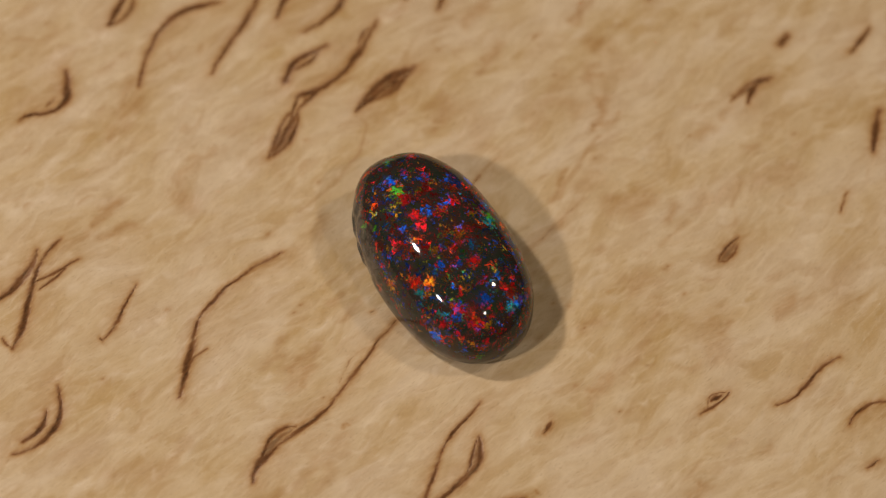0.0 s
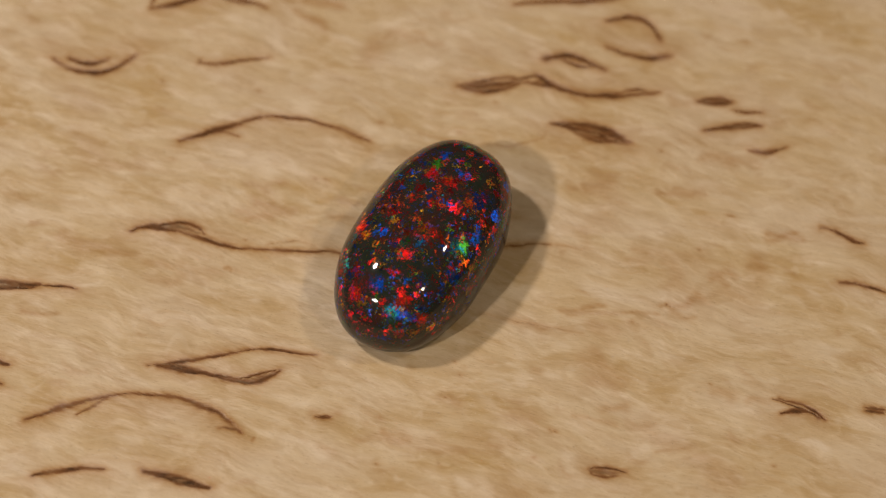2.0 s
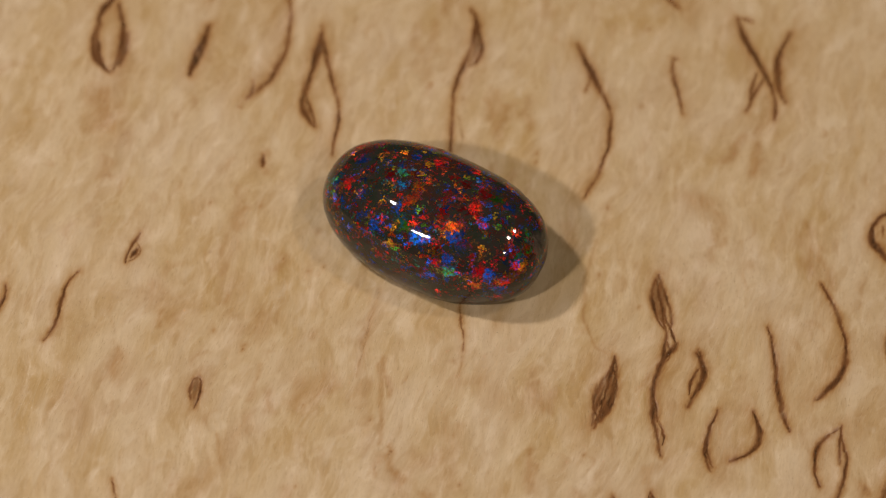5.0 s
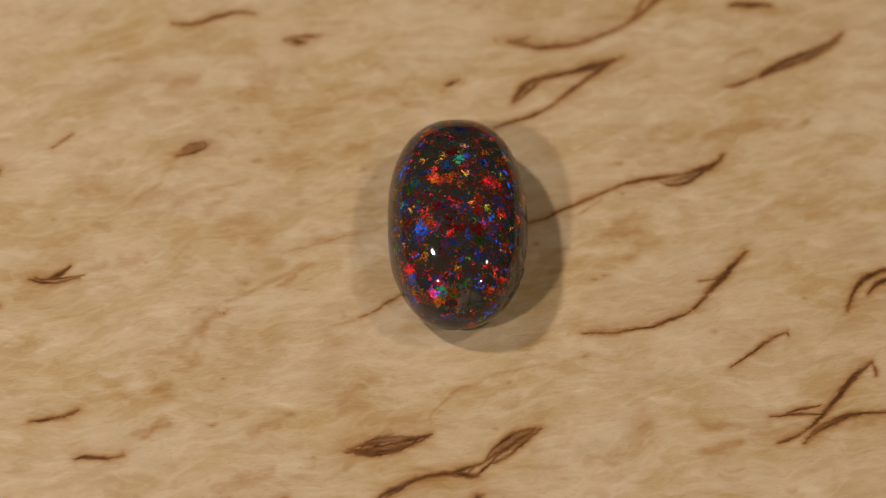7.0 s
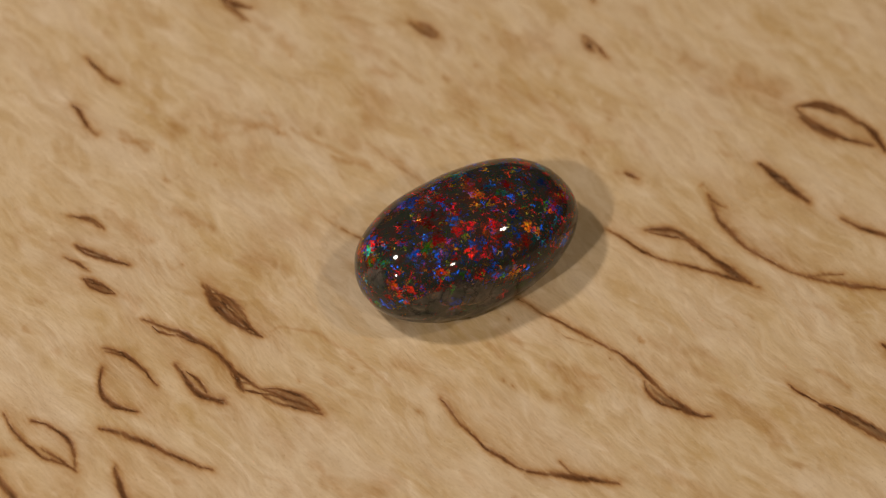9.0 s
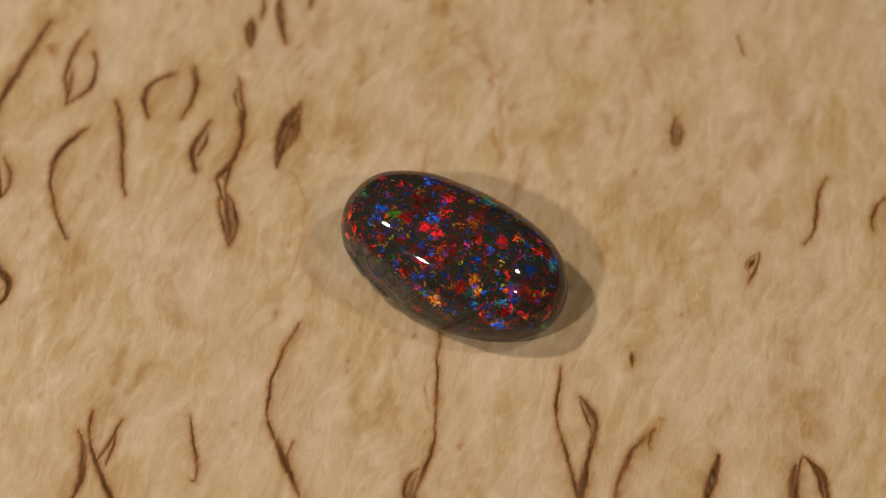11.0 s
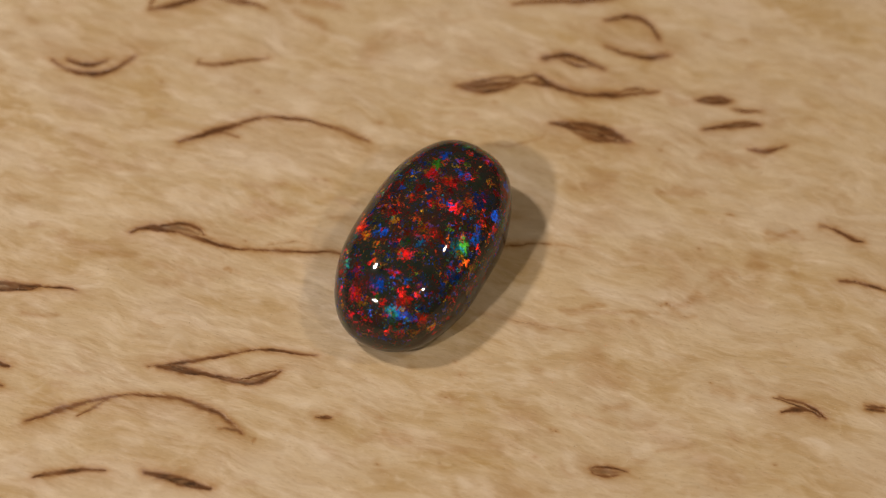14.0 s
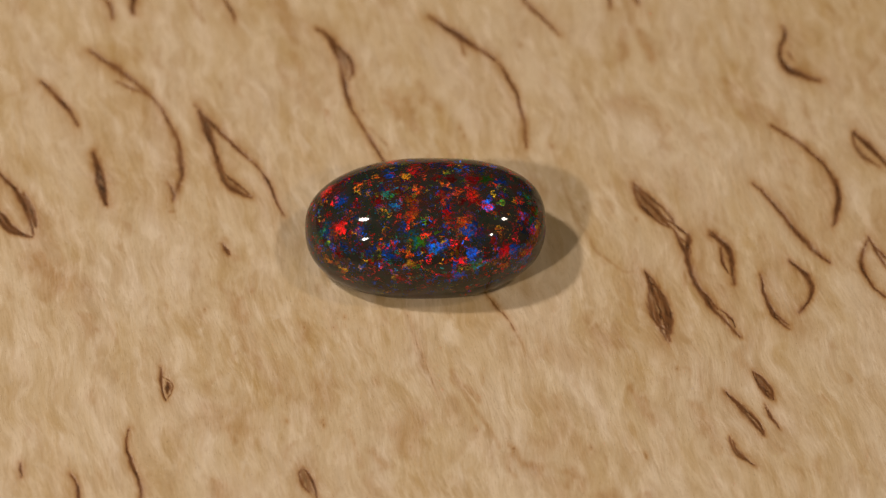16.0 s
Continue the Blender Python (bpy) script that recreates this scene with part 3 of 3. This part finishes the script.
stain(9.27, -9.19, 10.02, -8.28, 0.91, 0.28)
stain(11.79, -0.93, 12.79, -0.57, 1.05, 0.28)
stain(23.58, -1.38, 24.91, -0.77, 2.10, 0.20)
stain(-9.16, -9.21, -8.08, -7.44, 0.77, 0.28)
stain(-6.28, -14.29, -5.41, -13.38, 0.77, 0.20)
stain(-18.61, -15.39, -16.49, -15.84, 1.75, 0.20)
stain(-21.73, -15.08, -20.31, -13.69, 1.75, 0.16)
stain(15.24, -4.28, 16.85, -3.23, 1.75, 0.18)
stain(3.34, 16.65, 1.89, 14.33, 0.42, 0.40)
stain(0.34, 11.48, -0.75, 9.75, 0.42, 0.32)
stain(8.87, 20.45, 7.91, 18.63, 0.56, 0.36)
stain(2.67, 20.75, 0.87, 18.62, 0.56, 0.28)
stain(-9.04, -16.64, -11.52, -20.01, 0.91, 0.28)
stain(-14.59, -13.23, -16.20, -15.84, 0.63, 0.24)
stain(-7.95, -8.41, -8.77, -9.53, 0.56, 0.32)


def lattice(x, y, cell, seed):
    """Smooth noise between -1 and 1 with cells of that size."""
    rng = np.random.RandomState(seed)
    table = rng.uniform(-1, 1, (64, 64))
    x, y = x / cell, y / cell
    i, j = np.floor(x).astype(int), np.floor(y).astype(int)
    u, v = x - i, y - j
    u, v = u * u * (3 - 2 * u), v * v * (3 - 2 * v)
    a, b = table[i % 64, j % 64], table[(i + 1) % 64, j % 64]
    c, d = table[i % 64, (j + 1) % 64], table[(i + 1) % 64, (j + 1) % 64]
    return (a * (1 - u) + b * u) * (1 - v) + (c * (1 - u) + d * u) * v


HALF, STEP = 42.0, 0.09


def figure_fields():
    """The bark's depth (core), the brown rim round it (halo) and the number of the fleck, over the slab's top."""
    side = np.arange(-HALF, HALF + STEP / 2, STEP)
    count = len(side)
    X, Y = np.meshgrid(side, side, indexing="ij")
    wx = X + 0.06 * lattice(X, Y, 0.9, 1) + 0.035 * lattice(X, Y, 0.3, 2)
    wy = Y + 0.06 * lattice(X, Y, 0.9, 3) + 0.035 * lattice(X, Y, 0.3, 4)
    core, halo, heart, pale, which = np.zeros(X.shape), np.zeros(X.shape), np.zeros(X.shape), np.zeros(X.shape), np.full(X.shape, -1)
    best = np.zeros(X.shape)
    v = np.linspace(0, 1, 60)
    for k, (x0, y0, x1, y1, sa, sb, width, peak, depth) in enumerate(FLECKS):
        length = math.hypot(x1 - x0, y1 - y0)
        nx, ny = -(y1 - y0) / length, (x1 - x0) / length
        bend = 3 * v * (1 - v) ** 2 * sa + 3 * v * v * (1 - v) * sb
        px, py = x0 + v * (x1 - x0) + bend * nx, y0 + v * (y1 - y0) + bend * ny
        far = 2.2
        i0, i1 = (np.searchsorted(side, (px.min() - far, px.max() + far)))
        j0, j1 = (np.searchsorted(side, (py.min() - far, py.max() + far)))
        if i1 <= i0 or j1 <= j0:
            continue
        gx, gy = wx[i0:i1, j0:j1], wy[i0:i1, j0:j1]
        near, at = np.full(gx.shape, 1e9), np.zeros(gx.shape)
        for a, b, t in zip(px, py, v):
            d = (gx - a) ** 2 + (gy - b) ** 2
            hit = d < near
            near[hit], at[hit] = d[hit], t
        near = np.sqrt(near)
        swell = np.where(at < peak, at / max(peak, 0.01), (1 - at) / max(1 - peak, 0.01))
        half = width / 2 * (0.48 + 0.78 * np.clip(swell, 0, 1) ** 1.2)
        shape = np.clip(1.3 - near / half * 1.1, 0, 1)
        mine = depth * shape
        hollow = np.clip((half - 0.26) / 0.10, 0, 1) * np.clip(1.6 - near / half * 2.6, 0, 1)
        patchy = 0.78 + 0.32 * lattice(gx, gy, 1.1, 20 + k)
        mine = mine * np.clip(patchy + np.clip(half - 0.15, 0, 0.2), 0.45, 1.0)
        # the brown rim reaches farther on the hollow side of the bend
        inside = ((gx - x0) * nx + (gy - y0) * ny - np.interp(at, v, bend)) * np.sign(-(sa + sb + 1e-9)) > 0
        reach = (0.35 + 0.5 * width) * np.where(inside, 1.0 + min(1.6, 0.9 * abs(sa + sb)), 0.6)
        beyond = np.clip(near - half * 0.7, 0, None)
        rim = np.clip(min(1.0, 0.7 + width) * (0.72 * np.exp(-beyond / (0.10 + 0.12 * width)) + 0.42 * np.exp(-beyond / reach)), 0, 1)
        part = core[i0:i1, j0:j1]
        new_one = (shape > best[i0:i1, j0:j1]) & (shape > 0.3)
        which[i0:i1, j0:j1][new_one] = k
        best[i0:i1, j0:j1] = np.maximum(best[i0:i1, j0:j1], shape)
        core[i0:i1, j0:j1] = np.maximum(part, mine)
        halo[i0:i1, j0:j1] = np.maximum(halo[i0:i1, j0:j1], rim * depth)
        heart[i0:i1, j0:j1] = np.maximum(heart[i0:i1, j0:j1], hollow)
    for x0, y0, x1, y1, width, strength in STAINS:
        i0, i1 = np.searchsorted(side, (min(x0, x1) - 3 * width, max(x0, x1) + 3 * width))
        j0, j1 = np.searchsorted(side, (min(y0, y1) - 3 * width, max(y0, y1) + 3 * width))
        gx, gy = wx[i0:i1, j0:j1], wy[i0:i1, j0:j1]
        gx = gx + 0.5 * width * lattice(gx, gy, 0.8 * width + 0.3, 11)
        gy = gy + 0.5 * width * lattice(gx, gy, 0.8 * width + 0.3, 12)
        dx, dy = x1 - x0, y1 - y0
        t = np.clip(((gx - x0) * dx + (gy - y0) * dy) / (dx * dx + dy * dy), 0, 1)
        d = np.hypot(gx - x0 - t * dx, gy - y0 - t * dy)
        halo[i0:i1, j0:j1] = np.maximum(halo[i0:i1, j0:j1], min(0.9, 1.05 * strength) * np.exp(-(d / (0.6 * width)) ** 2))
    # short faint streaks of the curly grain, brown and pale
    rng = np.random.RandomState(5)
    for k in range(1300):
        x0, y0 = rng.uniform(-36, 36, 2)
        turn = radians(45 + rng.normal(0, 14)) + 0.5 * float(lattice(np.array(x0), np.array(y0), 7.0, 31))
        length, width, bend = rng.uniform(0.6, 2.6), rng.uniform(0.06, 0.26), rng.normal(0, 0.4)
        field, strength = (halo, rng.uniform(0.08, 0.34)) if k % 3 == 0 else (pale, rng.uniform(0.12, 0.5))
        c, s = math.cos(turn), math.sin(turn)
        far = length / 2 + 1.0
        i0, i1 = np.searchsorted(side, (x0 - far, x0 + far))
        j0, j1 = np.searchsorted(side, (y0 - far, y0 + far))
        gx, gy = wx[i0:i1, j0:j1] - x0, wy[i0:i1, j0:j1] - y0
        u, w = (gx * c + gy * s) / (length / 2), -gx * s + gy * c
        w = w - bend * (1 - u * u)
        taper = np.clip(1 - u * u, 0, 1)
        soft = np.where(w > 0, width * 0.6, width * 2.2)
        line = strength * taper * np.exp(-(w / soft) ** 2)
        field[i0:i1, j0:j1] = np.maximum(field[i0:i1, j0:j1], line)
    Z = -0.05 * core + 0.03 * lattice(X, Y, 3.0, 7) + 0.012 * lattice(X, Y, 0.8, 8)
    dome = np.clip((np.hypot(X, Y) - 1.0) / 9.0, 0, 1)
    Z = Z * (0.3 + 0.7 * dome)
    return count, X, Y, Z, np.stack([core, halo, heart, pale], -1).reshape(-1, 4), which


def grid_mesh(name, co, quads, fields):
    """A smooth mesh of quads with the figure's fields."""
    used, quads = np.unique(quads, return_inverse=True)
    quads = quads.reshape(-1, 4)
    me = bpy.data.meshes.new(name)
    me.vertices.add(len(used))
    me.vertices.foreach_set("co", (co[used] * MM).astype(np.float32).ravel())
    me.loops.add(quads.size)
    me.loops.foreach_set("vertex_index", quads.astype(np.int32).ravel())
    me.polygons.add(len(quads))
    me.polygons.foreach_set("loop_start", np.arange(0, quads.size, 4, dtype=np.int32))
    me.update(calc_edges=True)
    me.polygons.foreach_set("use_smooth", np.ones(len(quads), bool))
    for i, key in enumerate(("core", "halo", "heart", "pale")):
        me.attributes.new(key, "FLOAT", "POINT").data.foreach_set("value", fields[used, i].astype(np.float32))
    me.materials.append(BIRCH)
    return me


def birch_slab():
    """The slab: its top with the flecks, then its sides and underside."""
    count, X, Y, Z, fields, which = figure_fields()
    co = np.stack([X.ravel(), Y.ravel(), Z.ravel()], 1)
    idx = np.arange(count * count).reshape(count, count)
    quads = np.stack([idx[:-1, :-1], idx[1:, :-1], idx[1:, 1:], idx[:-1, 1:]], -1).reshape(-1, 4)
    owner = which[:-1, :-1].ravel()
    # dots too small to be pieces of their own stay in the face
    share = np.bincount(owner + 1, minlength=len(FLECKS) + 1)[1:]
    owner = np.where((owner >= 0) & (share[owner] < 20), -1, owner)
    # sides and underside hang from the rim of the top
    rim = np.concatenate([idx[:-1, 0], idx[-1, :-1], idx[:0:-1, -1], idx[0, :0:-1]])
    low = co[rim].copy()
    low[:, 2] = -SLAB / MM
    base = len(co)
    nxt = np.roll(np.arange(len(rim)), -1)
    sides = np.stack([rim, base + np.arange(len(rim)), base + nxt, rim[nxt]], 1)
    corners = base + np.array([0, count - 1, 2 * (count - 1), 3 * (count - 1)])
    co = np.concatenate([co, low])
    fields = np.concatenate([fields, np.zeros((len(rim), 4))])
    slab = tagged(new("wooden_board"), "pale curly birch board with dark bark flecks", "wooden board")
    top = grid_mesh("top", co, np.concatenate([quads[owner < 0], sides, corners[None, ::-1]]), fields)
    new("board_face", top).parent = slab
    for k in range(len(FLECKS)):
        mine = quads[owner == k]
        if len(mine):
            mark = new("bark_fleck", grid_mesh("bark_fleck", co, mine, fields))
            mark.parent = slab
            mark["label"] = "dark brown bark fleck in pale birch"
    return slab


# ---- the stone ----
def opal_stone():
    """An oval, high-domed cabochon: the dome with the play of colour, and the undercut base of dark potch."""
    a, b, h, g, n, p, foot = 7.34, 4.29, 6.0, 2.01, 2.29, 2.36, 0.810
    around, up = 192, 112
    waist = up // 4
    rows = []
    for k in range(up + 1):
        s = k / up
        row = []
        for i in range(around):
            t = 2 * math.pi * i / around
            c, d = math.cos(t), math.sin(t)
            x = math.copysign(abs(c) ** (2 / n), c)
            y = math.copysign(abs(d) ** (2 / n), d)
            # a bite is broken out of the foot on the potch side
            bite = math.exp(-((t - 0.62) / 0.55) ** 2)
            girdle = g + 0.53 * max(0.0, x) ** 2 + 0.45 * bite
            base = foot - 0.10 * max(0.0, x) ** 2 - 0.10 * bite
            if k < waist:
                w = k / waist
                z, r, lean = girdle * w, base + (1 - base) * math.sqrt(max(0.0, 1 - (1 - w) ** 2)), 0.0
            else:
                w = math.sin((k - waist) / (up - waist) * math.pi / 2)
                z, r, lean = girdle + (h - girdle) * w, max(0.0, 1 - w ** p) ** (1 / p), 0.118 * a * w * w
            q = Vector((a * r * x + lean, b * r * y, z))
            if 0 < k < up:
                q += Vector((x, y, 0.0)) * (0.06 * noise.noise(q * 0.35) + 0.02 * noise.noise(q * 0.9)) * min(1.0, r * 2)
            # shallow chips where the potch has flaked away
            flaw = Vector(((q.x - 3.9) / 3.9, (q.y - 4.1) / 2.0, (q.z - 2.5) / 2.2)).length
            if flaw < 1.1 and k > 2:
                chip = min(1.0, max(0.0, noise.noise(q * 0.9) * 6 + 0.2)) * min(1.0, (1.1 - flaw) * 4)
                q -= Vector((x * 0.4, y, 0.3)) * 0.13 * chip
            row.append(q * MM)
        rows.append(row)
    opal = tagged(new("opal"), "polished oval black opal with red and blue flashes", "gemstone")
    for name, first, last, label in (("dome", waist, up, "glossy dome with red, blue and green flashes"), ("potch_base", 0, waist, "dark grey undercut base of the stone")):
        bm = bmesh.new()
        made = [[bm.verts.new(q) for q in row] for row in rows[first:last + 1]]
        for low, high in zip(made, made[1:]):
            for i in range(around):
                j = (i + 1) % around
                bm.faces.new((low[i], low[j], high[j], high[i])).smooth = True
        if name == "potch_base":
            bm.faces.new(made[0][::-1])
        bmesh.ops.remove_doubles(bm, verts=bm.verts, dist=1e-6)
        me = bpy.data.meshes.new(name)
        bm.to_mesh(me)
        bm.free()
        me.materials.append(OPAL)
        tagged(new(name, me), label).parent = opal
    return opal


slab = birch_slab()
opal = opal_stone()


# ---- the turning: slab and stone go round together, clockwise from above ----
TURN = [(0.0, 0.12), (1.0, -29.79), (2.0, -59.85), (3.0, -89.8), (3.7, -110.65), (4.8, -143.8), (5.8, -173.95), (6.5, -194.95), (7.5, -224.6),
        (8.5, -254.1), (9.5, -283.8), (10.7, -320.16), (12.0, -359.49), (13.0, -389.4), (14.0, -419.6), (15.0, -449.75), (16.0, -479.61)]
SEAT = pose(-0.076 * MM, -1.40 * MM, 0.0, 0, 0, 122.8)


def motions():
    walk(slab, [(t, pose(0, 0, 0, 0, 0, a)) for t, a in TURN])
    walk(opal, [(t, pose(0, 0, 0, 0, 0, a) @ SEAT) for t, a in TURN])


motions()
